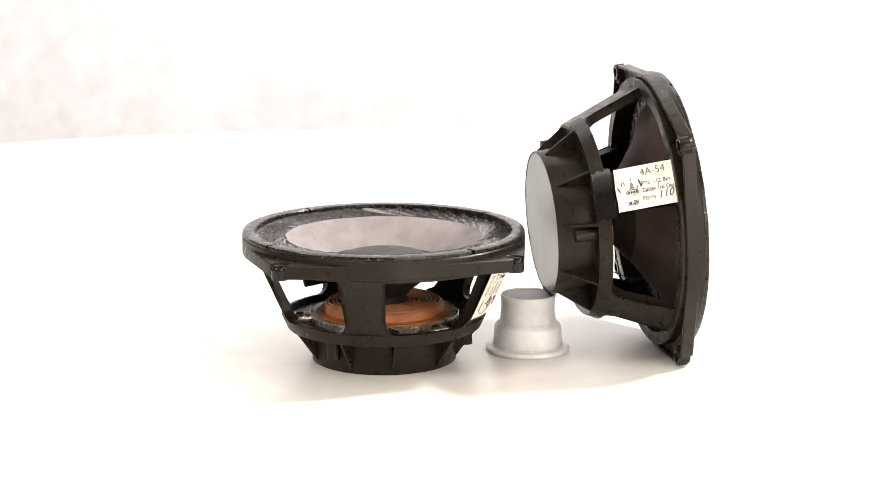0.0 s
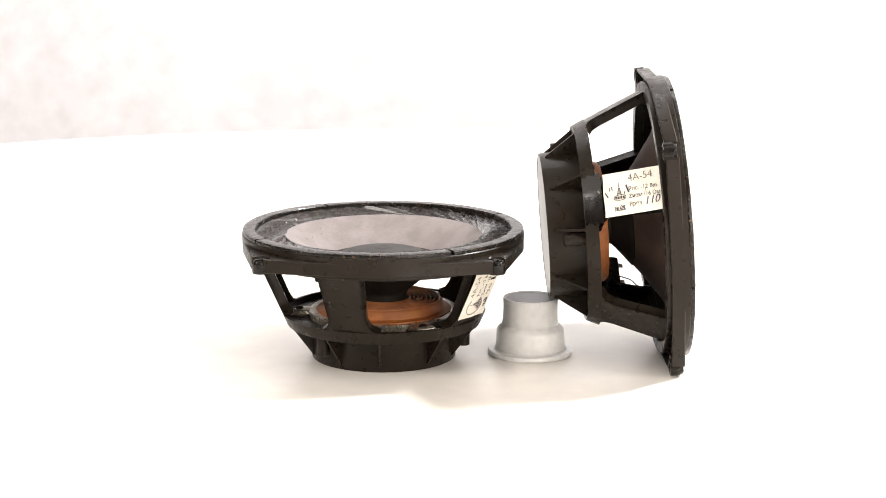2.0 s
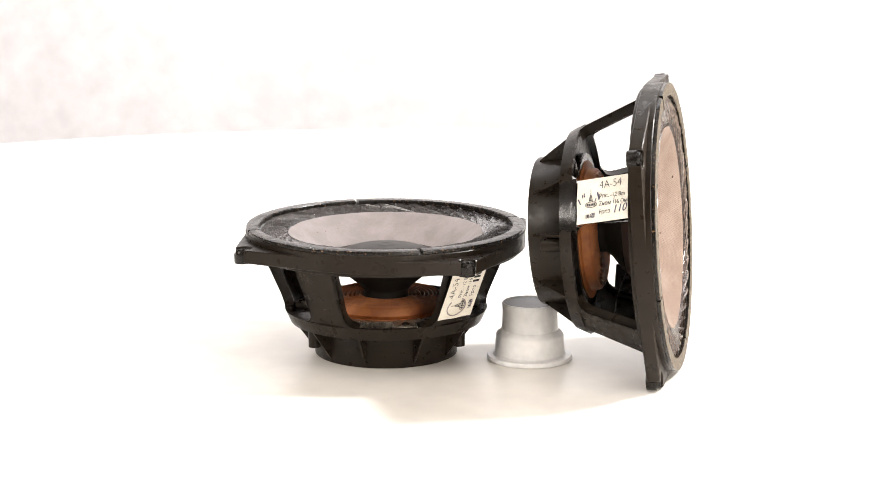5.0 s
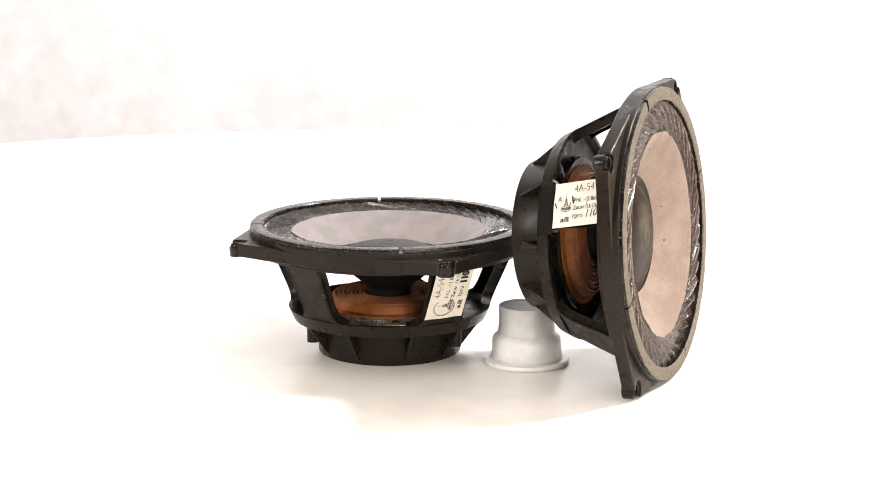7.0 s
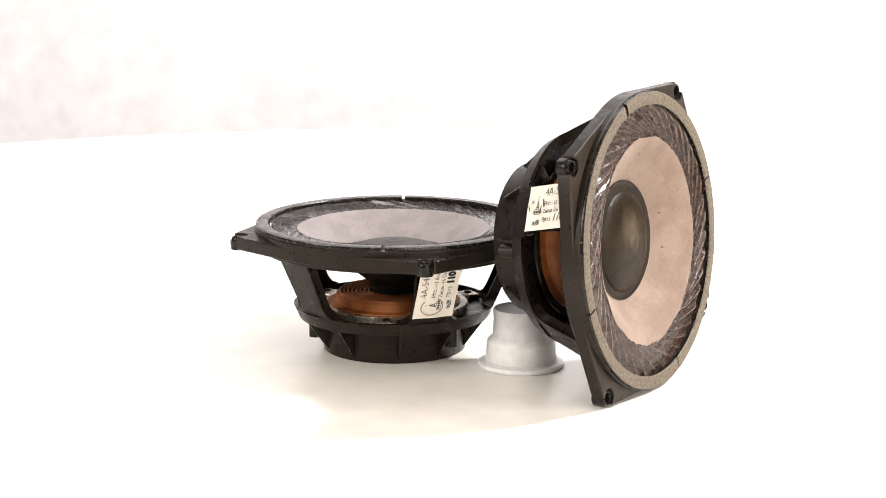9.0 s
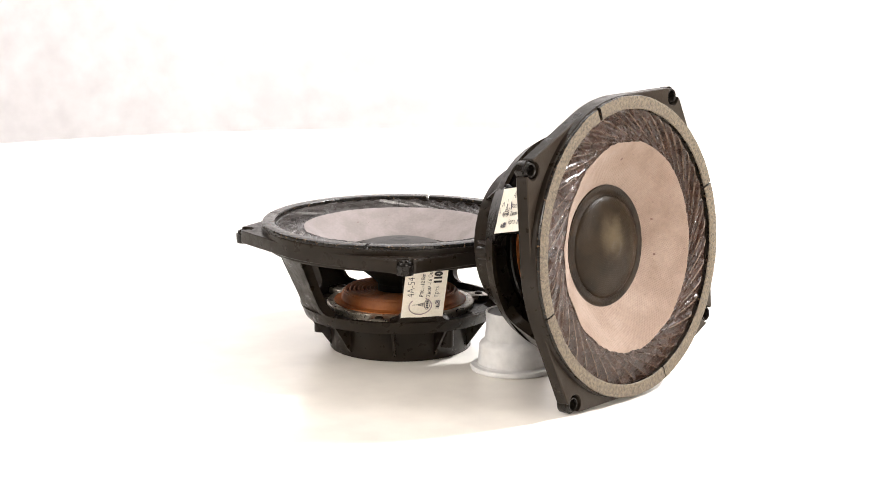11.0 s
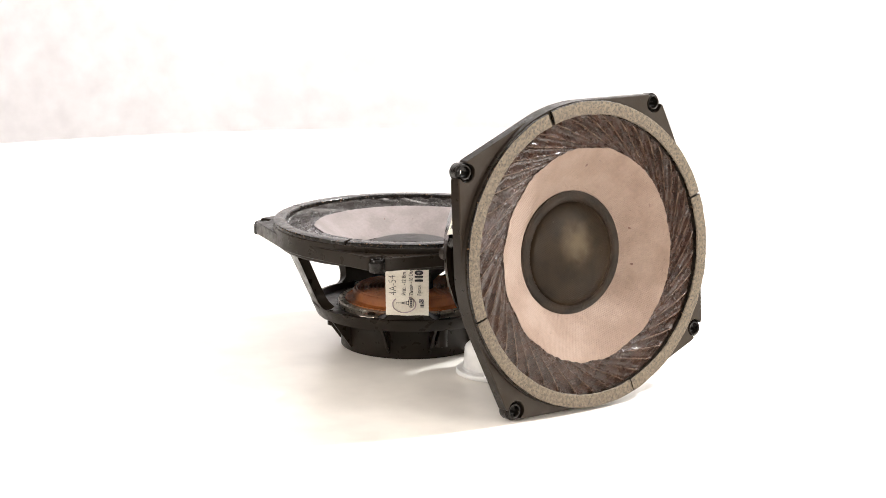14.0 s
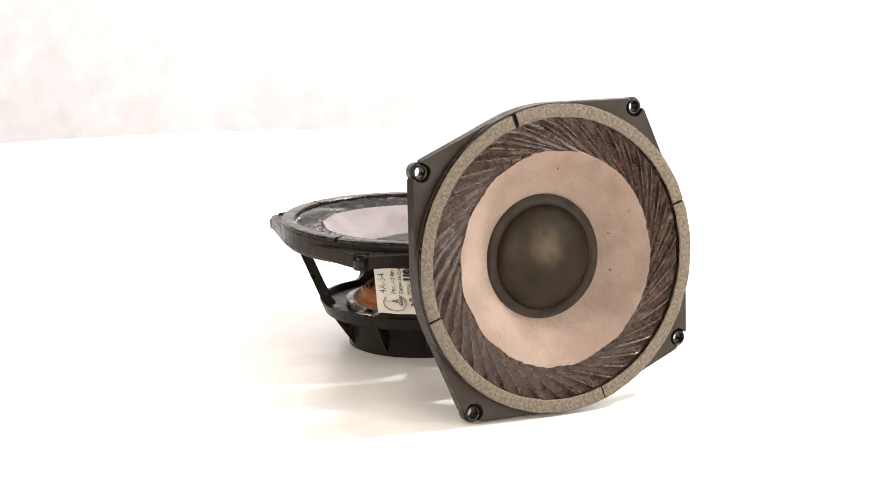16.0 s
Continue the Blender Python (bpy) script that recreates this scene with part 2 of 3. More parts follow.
# ---------------------------------------------------------------- the room
def wall_with_hole(name, width, height, thick, m, hole=None, paint=None):
    """A wall of the given size, standing at m, with one rectangular opening (x0, x1, z0, z1)."""
    if hole is None:
        bm = box(width, thick, height, Matrix.Translation((0, 0, height / 2)))
    else:
        x0, x1, z0, z1 = hole
        w = width / 2
        cells = [(-w, x0, 0, height), (x1, w, 0, height), (x0, x1, 0, z0), (x0, x1, z1, height)]
        bm = join(*[box(b - a, thick, d - c, Matrix.Translation(((a + b) / 2, 0, (c + d) / 2))) for a, b, c, d in cells])
    ob = part(name, bm, paint or WALL, smooth=False)
    ob.matrix_world = m
    return tagged(ob, kind="structure")


FLOOR_Z, CEIL_Z = -0.76, 1.74
HIGH = CEIL_Z - FLOOR_Z
wall_with_hole("wall_back", 4.6, HIGH, 0.1, pose(0, 1.95, FLOOR_Z))
# Unseen walls, added dark so that the black plastic reflects with contrast.
wall_with_hole("unseen_wall_right", 4.5, HIGH, 0.1, pose(2.25, -0.25, FLOOR_Z, 0, 0, 90), (-1.2, -0.3, 1.16, 2.06), DIM)
wall_with_hole("unseen_wall_front", 4.6, HIGH, 0.1, pose(0, -2.45, FLOOR_Z), (0.45, 2.05, 0.81, 1.91), DIM)
wall_with_hole("unseen_wall_left", 4.5, HIGH, 0.1, pose(-2.25, -0.25, FLOOR_Z, 0, 0, 90), (-1.27, -0.47, 1.43, 2.33), DIM)
# Floor and ceiling are unseen too; both are added, the ceiling dimmed likewise.
tagged(part("floor", box(4.6, 4.5, 0.1, pose(0, -0.25, FLOOR_Z - 0.05)), FLOOR, smooth=False), kind="structure")
tagged(part("ceiling", box(4.6, 4.5, 0.1, pose(0, -0.25, CEIL_Z + 0.05)), PLAIN, smooth=False), kind="structure")


def round_table():
    table = new("round_table")
    part("tabletop", lathe([(0, 0), (1.158, 0), (1.166, -0.003), (1.168, -0.012), (1.16, -0.026), (0, -0.026)], 160, closed=False), TABLE, table)
    part("pedestal", lathe([(0, -0.027), (0.16, -0.027), (0.07, -0.06), (0.055, -0.35), (0.07, -0.66), (0.34, -0.73), (0.36, -0.758), (0, -0.758)], 64, closed=False), TABLE, table)
    table.location = (0, -0.05, 0)
    return tagged(table, "large round white table with a smooth pale top", "table")


round_table()

# ---------------------------------------------------------------- loudspeakers
HOLE_R, EAR_HALF, EAR_OUT, POCKET_R = 0.1125, 0.0079, 0.0022, 0.0062
PLATE_LO, PLATE_WEB, PLATE_HI, RIM_HI, TOP = 0.0780, 0.0822, 0.0872, 0.0910, 0.0938
LEGS = (28, 100, 172, 244, 316)


def cone_r(z):
    """Outer radius of the basket's sloping wall."""
    return 0.0752 + 0.444 * (z - 0.0385)


def outline_points():
    """The plate's outer line: a ring with four square-cut ears, each scooped out round its screw boss."""
    ring = [tuple(polar(0.1000, a * 2.5, 0)[:2]) for a in range(144)]
    u = HOLE_R + EAR_OUT
    corner = [(u - 0.0010, EAR_HALF + 0.0003), (u - 0.0002, EAR_HALF - 0.0004), (u, EAR_HALF - 0.0013)]
    ears = []
    for k in range(4):
        turn = Matrix.Rotation(radians(90 * k), 2)
        ears += [tuple(turn @ Vector((x, y * side))) for side in (1, -1) for x, y in corner]
    line = sorted(hull(ring + ears), key=lambda p: math.atan2(p[1], p[0]) % (2 * math.pi))
    cx = HOLE_R - 0.0004
    half = math.degrees(math.acos((u - cx) / POCKET_R))
    out = []
    for k in range(4):
        turn = Matrix.Rotation(radians(90 * k), 2)
        arc = [tuple(turn @ Vector((cx + POCKET_R * math.cos(radians(a)), POCKET_R * math.sin(radians(a))))) for a in
               [-half - (360 - 2 * half) * j / 16 for j in range(17)]]
        out += arc
        lo, hi = 90 * k, 90 * k + 90
        tip = math.degrees(math.atan2(EAR_HALF - 0.0014, u))
        out += [p for p in line if lo + tip < math.degrees(math.atan2(p[1], p[0])) % 360 < hi - tip]
    return out


def frame_bm():
    """The square-eared front plate."""
    outline = outline_points()
    bm = bmesh.new()

    def loop(points, z):
        vs = [bm.verts.new((x, y, z)) for x, y in points]
        es = [bm.edges.new((vs[i], vs[(i + 1) % len(vs)])) for i in range(len(vs))]
        return vs, es

    def bridge(a, b):
        for i in range(len(a)):
            j = (i + 1) % len(a)
            bm.faces.new((a[i], a[j], b[j], b[i]))

    def grown(d):
        return [(x * (1 + d / math.hypot(x, y)), y * (1 + d / math.hypot(x, y))) for x, y in outline]

    inner = [tuple(polar(0.0885, a * 3.75, 0)[:2]) for a in range(96)]
    o_top, o_up, o_lo, o_bot = loop(grown(-0.0006), PLATE_HI), loop(outline, PLATE_HI - 0.0007), loop(outline, PLATE_WEB + 0.0002), loop(grown(-0.0003), PLATE_WEB)
    i_top, i_bot = loop(inner, PLATE_HI), loop(inner, PLATE_WEB)
    for p, q in ((o_top, o_up), (o_up, o_lo), (o_lo, o_bot), (i_top, i_bot)):
        bridge(p[0], q[0])
    bmesh.ops.triangle_fill(bm, use_beauty=True, edges=o_top[1] + i_top[1])
    bmesh.ops.triangle_fill(bm, use_beauty=True, edges=o_bot[1] + i_bot[1])
    return bm


def skirt_bm():
    """The thin wall that runs round the hollow back of the front plate."""
    full = outline_points()
    bm = bmesh.new()
    loops = []
    for d, z in ((0.0, PLATE_WEB + 0.0002), (0.0, PLATE_LO + 0.0006), (-0.0006, PLATE_LO), (-0.0020, PLATE_LO), (-0.0020, PLATE_WEB + 0.0002)):
        loops.append([bm.verts.new((x * (1 + d / math.hypot(x, y)), y * (1 + d / math.hypot(x, y)), z)) for x, y in full])
    m = len(full)
    for p, q in zip(loops, loops[1:] + loops[:1]):
        for i in range(m):
            j = (i + 1) % m
            bm.faces.new((p[i], p[j], q[j], q[i]))
    return bm


def leg_bm(centre):
    """A broad sloping strut with a channelled back and rounded feet."""
    z0, z1, half = 0.0325, 0.0775, 10.4
    grid = []
    for i in range(19):
        z = z0 + (z1 - z0) * i / 18
        h = half
        d = z - z0
        if d < 0.010:
            h += 7.5 * (1 - math.sqrt(max(0.0, 1 - (1 - d / 0.010) ** 2)))
        grid.append([polar(cone_r(z) * math.cos(radians(half)) / math.cos(radians(min(half, abs(h * (2 * j / 10 - 1))))), centre + h * (2 * j / 10 - 1), z) for j in range(11)])
    ax = lambda t: (lambda p: p - Vector((p.x, p.y, 0)).normalized() * t * 0.91 + Vector((0, 0, t * 0.41)))
    bms = [shell(grid, ax(0.0026))]
    for side in (0, 1):
        edge = []
        for i in range(19):
            row = grid[i]
            a, b = (row[0], row[1]) if side == 0 else (row[-2], row[-1])
            edge.append([a.lerp(b, 0.0 if side == 0 else 0.25), a.lerp(b, 0.75 if side == 0 else 1.0)])
        bms.append(shell(edge, ax(0.0070)))
    return join(*bms)


def rib_bm():
    """A thin three-cornered web between the cup and the shelf; made at angle 0."""
    pts = [(0.0500, 0.0035), (0.0522, 0.0035), (0.0690, 0.0262), (0.0690, 0.0275), (0.0500, 0.0275)]
    bm = bmesh.new()
    a = [bm.verts.new((r, -0.0009, z)) for r, z in pts]
    b = [bm.verts.new((r, 0.0009, z)) for r, z in pts]
    bm.faces.new(a)
    bm.faces.new(b)
    for i in range(len(pts)):
        j = (i + 1) % len(pts)
        bm.faces.new((a[i], a[j], b[j], b[i]))
    return bm


def surround_bm(sunk=0.0):
    """The soft edge, pressed into straight slanting pleats that run off along the cone's edge."""
    pleats, rows, start = 42, 22, 0.0682
    steps = (0.0, 0.14, 0.28, 0.42, 0.52, 0.60, 0.67, 0.73, 0.78, 0.83, 0.89, 0.95)
    heights = [(u / 0.78) ** 2.4 if u <= 0.78 else max(0.0, 1 - (u - 0.78) / 0.19) ** 1.2 for u in steps]
    per = len(steps)
    n = pleats * per
    wobble = [0.35 * noise.noise(Vector((k * 1.7, 0.3, 0))) for k in range(pleats)]
    bm = bmesh.new()
    grid = []
    for i in range(rows + 1):
        s = i / rows
        r = 0.0687 + (0.0916 - 0.0687) * s
        z = 0.0895 - sunk * (1 - s) + 0.0012 * math.sin(math.pi * s) + 0.0004 * s
        amp = 0.0036 * min(1, s / 0.65) ** 0.7 * min(1, (1 - s) / 0.22) ** 0.8
        slant = math.degrees(math.acos(start / r) - math.acos(start / 0.0687))
        row = []
        for j in range(n):
            w = wobble[j // per]
            a = 360 / pleats * (j // per + steps[j % per] + w * s * 0.7 + 0.08) + slant
            rough = 0.00022 * noise.noise(Vector((j * 0.31, i * 0.45, 2.0)))
            row.append(bm.verts.new(polar(r, a, z + amp * (1 + w) * (heights[j % per] - 0.40) + rough * min(1, (1 - s) / 0.2))))
        grid.append(row)
    for i in range(rows):
        for j in range(n):
            k = (j + 1) % n
            f = bm.faces.new((grid[i][j], grid[i][k], grid[i + 1][k], grid[i + 1][j]))
            # Crest strips get the pale second material with its painted glints.
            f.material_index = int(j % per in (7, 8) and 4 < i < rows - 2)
    return bm


def text_mesh(words, size, mat, parent, m, name="lettering", bold=0.0, squeeze=1.0, lean=0.0):
    """Words in the built-in font, turned into a thin mesh under the label."""
    cu = bpy.data.curves.new("words", "FONT")
    cu.body, cu.size, cu.extrude, cu.offset, cu.shear = words, size, 0.00003, bold, lean
    tmp = new("words", cu)
    bpy.context.view_layer.update()
    me = bpy.data.meshes.new_from_object(tmp.evaluated_get(bpy.context.evaluated_depsgraph_get()))
    bpy.data.objects.remove(tmp)
    me.materials.clear()
    me.materials.append(mat)
    ob = new(name, me)
    ob.parent = parent
    ob.matrix_local = m @ Matrix.Diagonal((squeeze, 1, 1, 1))
    return ob


def label_parts(speaker, lying):
    """The paper label that hides one leg, with its print, stamp and pen marks."""
    tl, tr, bl = polar(0.0772, 88.2, 0.0385), polar(0.0945, 90.6, 0.0768), polar(0.0770, 111.0, 0.0385)
    x = (tr - tl).normalized()
    y = (tl - bl)
    y = (y - x * y.dot(x)).normalized()
    z = x.cross(y)
    w, h = 0.0425, 0.0298
    m = Matrix((x, y, z)).transposed().to_4x4()
    m.translation = bl + (tl - bl) / 2 - y * h / 2 + z * 0.0006
    bm = bmesh.new()
    grid = []
    for i in range(9):
        row = []
        for j in range(9):
            u, v = i / 8, j / 8
            curl = 0.0004 * (2 * v - 1) ** 2 * u + 0.0001 * (1 + math.sin(5 * u + 2 * v))
            row.append(Vector((w * u + 0.00025 * math.sin(9 * v), h * v, -curl)))
        grid.append(row)
    bm = shell(grid, lambda p: p - Vector((0, 0, 0.0003)))
    sheet = part("label_sheet", bm, LABEL, speaker, "cream printed paper label with pen marks")
    sheet.matrix_local = m
    up = 0.00025

    def at(px, py, turn=0):
        return pose(px, py, up, 0, 0, turn)
    text_mesh("4A-54", 0.0074, INK, sheet, at(0.0180, 0.0222, 2), squeeze=0.96, bold=-0.00012)
    text_mesh("Рпс. -12 Bm", 0.0040, INK, sheet, at(0.0178, 0.0158), squeeze=0.98)
    text_mesh("Zном -16 Ом", 0.0040, INK, sheet, at(0.0178, 0.0108), squeeze=0.94)
    text_mesh("Fрез", 0.0042, INK, sheet, at(0.0178, 0.0052))
    if lying:
        text_mesh("110", 0.0068, MARKER, sheet, at(0.0292, 0.0044, 0), "handwriting", bold=0.00055)
    else:
        text_mesh("110", 0.0074, PEN, sheet, at(0.0282, 0.0046, 4), "handwriting", lean=0.35)

    def strokes(name, mat, *bms):
        part(name, join(*bms), mat, sheet, smooth=False)

    def bar(px, py, sx, sy, turn=0):
        return box(sx, sy, 0.00006, pose(px, py, up, 0, 0, turn))
    oval = [(0.0115 + 0.0044 * math.cos(a * 0.5236), 0.0122 + 0.0019 * math.sin(a * 0.5236), up) for a in range(12)]
    strokes("maker_mark", INK, tube(oval, 0.00018, 4, True), bar(0.0088, 0.0122, 0.0013, 0.0016), bar(0.0106, 0.0122, 0.0013, 0.0016), bar(0.0124, 0.0122, 0.0013, 0.0016), bar(0.0142, 0.0122, 0.0013, 0.0016),
            bar(0.0104, 0.0162, 0.0004, 0.0052, -12), bar(0.0122, 0.0162, 0.0004, 0.0052, 12), bar(0.0113, 0.0182, 0.0003, 0.0066), bar(0.0113, 0.0152, 0.0028, 0.0004), bar(0.0113, 0.0222, 0.0006, 0.0006))
    strokes("date_mark", INK, bar(0.0078, 0.0046, 0.0005, 0.0028), bar(0.0092, 0.0046, 0.0014, 0.0024), bar(0.0122, 0.0034, 0.0052, 0.0003))
    scrawl = [(0.0108, 0.0040, up), (0.0120, 0.0066, up), (0.0130, 0.0052, up), (0.0114, 0.0042, up), (0.0136, 0.0040, up), (0.0144, 0.0062, up), (0.0132, 0.0058, up), (0.0146, 0.0040, up)]
    strokes("pen_scrawl", PEN, tube(scrawl, 0.00022, 4))
    if lying:
        ring = [(0.0100 + 0.0072 * math.cos(a * 0.4189), 0.0170 + 0.0080 * math.sin(a * 0.4189), up) for a in range(2, 15)]
        strokes("round_stamp", STAMP, tube(ring, 0.00042, 4))
    else:
        strokes("pen_dashes", PEN, bar(0.0022, 0.0150, 0.0008, 0.0042, 28), bar(0.0062, 0.0192, 0.0006, 0.0030, 14), bar(0.0046, 0.0186, 0.0005, 0.0026, -10),
                bar(0.0172, 0.0176, 0.0010, 0.0056, 16), bar(0.0150, 0.0150, 0.0005, 0.0026, -24), bar(0.0296, 0.0140, 0.0003, 0.0046, -12))
    return sheet


def loudspeaker(label, lying, gasket_turn):
    sp = tagged(new("loudspeaker"), label, "loudspeaker", "pair of old loudspeakers")
    part("magnet_cover", lathe([(0.0500, 0.0022), (0.0500, 0.0), (0.0512, 0.0), (0.0515, 0.0004), (0.0528, 0.0260), (0.0500, 0.0260)], 96), BLACK, sp)
    part("base_plate", lathe([(0, 0.0003), (0.0498, 0.0003), (0.0499, 0.0030), (0, 0.0030)], 96, closed=False), BASE, sp, "smooth grey base plate")
    rib_mesh = mesh_of(rib_bm(), "rib", BLACK, False)
    for a in [c + d for c in LEGS for d in (-16.5, 16.5)]:
        ob = new("rib", rib_mesh)
        ob.parent, ob.matrix_local = sp, pose(0, 0, 0, 0, 0, a)
    part("shelf_ring", lathe([(0.0500, 0.0262), (cone_r(0.0246) - 0.004, 0.0256), (cone_r(0.0246), 0.0246), (cone_r(0.0250) + 0.0002, 0.0252), (cone_r(0.0338), 0.0334), (cone_r(0.0338) - 0.0030, 0.0338),
                              (cone_r(0.0300) - 0.0034, 0.0296), (0.0500, 0.0290)], 120), BLACK, sp)
    for a in (1, 123, 241):
        stub = lathe([(0, 0.0100), (0.0030, 0.0100), (0.0044, 0.0104), (0.0046, 0.0262), (0, 0.0262)], 20, closed=False)
        bmesh.ops.translate(stub, verts=stub.verts, vec=polar(0.0585, a, 0))
        part("mounting_stub", stub, BLACK, sp)
    for a in LEGS:
        part("leg", leg_bm(a), LACQUER if (a == 100 and not lying) else BLACK, sp, "glossy lacquered leg" if (a == 100 and not lying) else "")
    if not lying:
        patch = [[polar(cone_r(z) + 0.0004 + 0.00008 * noise.noise(Vector((j * 0.9, z * 700, 5))), 86.5 + 27 * j / 14 + 0.9 * math.sin(i * 2.1 + j), z) for j in range(15)] for i, z in enumerate((0.0250, 0.0270, 0.0290, 0.0310, 0.0330, 0.0350, 0.0372))]
        part("lacquer_smear", shell(patch, lambda p: p - Vector((p.x, p.y, 0)).normalized() * 0.001), LACQUER, sp, "dried glossy lacquer smear")
    plate = part("front_frame", frame_bm(), BLACK if lying else SHEEN_BROWN, sp, "" if lying else "brown-black front plate with painted-in sheen", side=BLACK)
    part("back_skirt", skirt_bm(), BLACK, plate)
    for k in range(4):
        boss = lathe([(0.0034, PLATE_LO - 0.0010), (0.0056, PLATE_LO - 0.0010), (0.0059, PLATE_LO - 0.0004), (0.0062, PLATE_HI - 0.0036), (0.0052, PLATE_HI - 0.0034),
                      (0.0050, PLATE_HI - 0.0018), (0.0045, PLATE_HI - 0.0012), (0.0037, PLATE_HI - 0.0014), (0.0034, PLATE_HI - 0.0022)], 32)
        bmesh.ops.translate(boss, verts=boss.verts, vec=polar(HOLE_R, 90 * k, 0))
        part("hole_boss", boss, GLOSS, plate, "glossy black screw boss")
    part("rear_collar", lathe([(0.0880, 0.0752), (0.0962, 0.0752), (0.0968, 0.0760), (0.0968, PLATE_WEB - 0.0002), (0.0880, PLATE_WEB - 0.0002)], 120), BLACK, sp)
    part("rim", lathe([(0.0906, PLATE_HI - 0.001), (0.1001, PLATE_HI - 0.001), (0.1001, RIM_HI - 0.0006), (0.0996, RIM_HI), (0.0906, RIM_HI)], 144), BLACK, sp)
    gaps = (1.5, 1.3, 1.6, 1.2) if lying else (1.8, 0.8, 0.5, 0.9)
    for k in range(4):
        a0 = gasket_turn + 90 * k + gaps[k] / 2

        def rough_edge(r, z, a, k=k):
            w = noise.noise(Vector((math.cos(radians(a)) * 9, math.sin(radians(a)) * 9, 3 * k)))
            bumpy = 0.4 if lying else 1.0
            return r + 0.00035 * bumpy * w, z + 0.00025 * bumpy * noise.noise(Vector((a * 0.35, r * 400, k)))
        part("gasket_segment", lathe([(0.0908, RIM_HI + 0.0002), (0.0994, RIM_HI + 0.0002), (0.0996, TOP - 0.0010), (0.0993, TOP - 0.0003), (0.0986, TOP), (0.0940, TOP + 0.0001), (0.0914, TOP), (0.0908, TOP - 0.0007)],
                                     56, True, a0, 90 - gaps[k] / 2 - gaps[(k + 1) % 4] / 2, rough_edge), WORN if lying else CORK, sp, "worn black painted gasket" if lying else "speckled beige pressboard gasket", side=WORN)
    sunk = 0.0018 if lying else 0.0
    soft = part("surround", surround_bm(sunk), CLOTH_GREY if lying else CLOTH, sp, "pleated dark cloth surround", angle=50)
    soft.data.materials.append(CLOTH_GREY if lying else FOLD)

    def ragged(r, z, a):
        if r > 0.0681:
            r += 0.0014 * noise.noise(Vector((math.cos(radians(a)) * 5, math.sin(radians(a)) * 5, 1.0))) + 0.0006 * noise.noise(Vector((math.cos(radians(a)) * 23, math.sin(radians(a)) * 23, 4.0))) + 0.0005 * noise.noise(Vector((math.cos(radians(a)) * 70, math.sin(radians(a)) * 70, 2.0)))
        return r, z - sunk * (r - 0.0385) / 0.031
    part("cone", lathe([(0.0385, 0.0688), (0.0450, 0.0740), (0.0520, 0.0791), (0.0600, 0.0845), (0.0660, 0.0885), (0.0682, 0.0898), (0.0697, 0.0905), (0.0691, 0.0888),
                        (0.0600, 0.0833), (0.0450, 0.0730)], 288, True, 0, 360, ragged), PAPER_GREY if lying else PAPER, sp, "lilac grey cloth cone" if lying else "pinkish cream cloth cone")
    part("cone_back", lathe([(0.0150, 0.0395), (0.0154, 0.0465), (0.0184, 0.0500), (0.0260, 0.0560), (0.0400, 0.0672), (0.0600, 0.0812), (0.0760, 0.0880), (0.0750, 0.0886),
                             (0.0595, 0.0820), (0.0395, 0.0684), (0.0200, 0.0530), (0.0140, 0.0470), (0.0140, 0.0395)], 96), REAR, sp, "brown paper cone back")
    part("cone_neck", lathe([(0.0152, 0.0392), (0.0160, 0.0392), (0.0162, 0.0462), (0.0192, 0.0496), (0.0268, 0.0556), (0.0330, 0.0606), (0.0326, 0.0610), (0.0262, 0.0562), (0.0184, 0.0504), (0.0154, 0.0468)], 64), NECK, sp, "blackened neck of the cone")
    cap = part("dust_cap", lathe([(0.0345 * math.sin(radians(a)), 0.0702 + 0.0085 * math.cos(radians(a)) + 0.0005 * math.exp(-(a - 8) ** 2 / 12)) for a in range(0, 91, 3)][::-1], 96, closed=False), CAP if lying else DOME, sp, "dull dark domed dust cap" if lying else "dark domed dust cap, paler near the top")
    part("cap_border", lathe([(0.0336, 0.0706), (0.0344, 0.0713), (0.0352, 0.0709), (0.0368, 0.0703), (0.0388, 0.0702), (0.0402, 0.0709), (0.0411, 0.0713), (0.0413, 0.0700), (0.0400, 0.0684), (0.0336, 0.0680)], 96), DOME_RIM, cap)
    if not lying:
        cap.location = (-0.0008, -0.0006, 0)
    rings = [(0.0482, 0.0338), (0.0482, 0.0344), (0.0445, 0.0346), (0.0430, 0.0352), (0.0424, 0.0398), (0.0414, 0.0412)]
    rings += [(0.0405 - 0.0240 * i / 48, 0.0410 + 0.0016 * math.sin(i * math.pi / 3)) for i in range(49)]
    rings += [(0.0158, 0.0400), (0.0158, 0.0388), (0.0395, 0.0390), (0.0410, 0.0342)]
    part("spider", lathe(rings, 96), SPIDER, sp, "orange corrugated centring cloth")
    hold = part("spider_ring", lathe([(0.0430, 0.0290), (0.0532, 0.0290), (0.0536, 0.0328), (0.0528, 0.0338), (0.0430, 0.0338)], 96), STEEL if lying else GLOSS, sp, "tarnished steel clamping ring" if lying else "black lacquered clamping ring")
    for a in LUGS:
        lug = join(box(0.0170, 0.0160, 0.0050, pose(0.0585, 0, 0.0312), 0.0018, 2))
        ob = part("lug", lug, STEEL if lying else GLOSS, hold)
        ob.matrix_local = pose(0, 0, 0, 0, 0, a)
        sc = lathe([(0, 0.0352), (0.0016, 0.0352), (0.0028, 0.0345), (0.0030, 0.0332), (0, 0.0332)], 16, closed=False)
        bmesh.ops.translate(sc, verts=sc.verts, vec=(0.0605, 0, 0))
        ob = part("screw", sc, BLACK, hold)
        ob.matrix_local = pose(0, 0, 0, 0, 0, a)
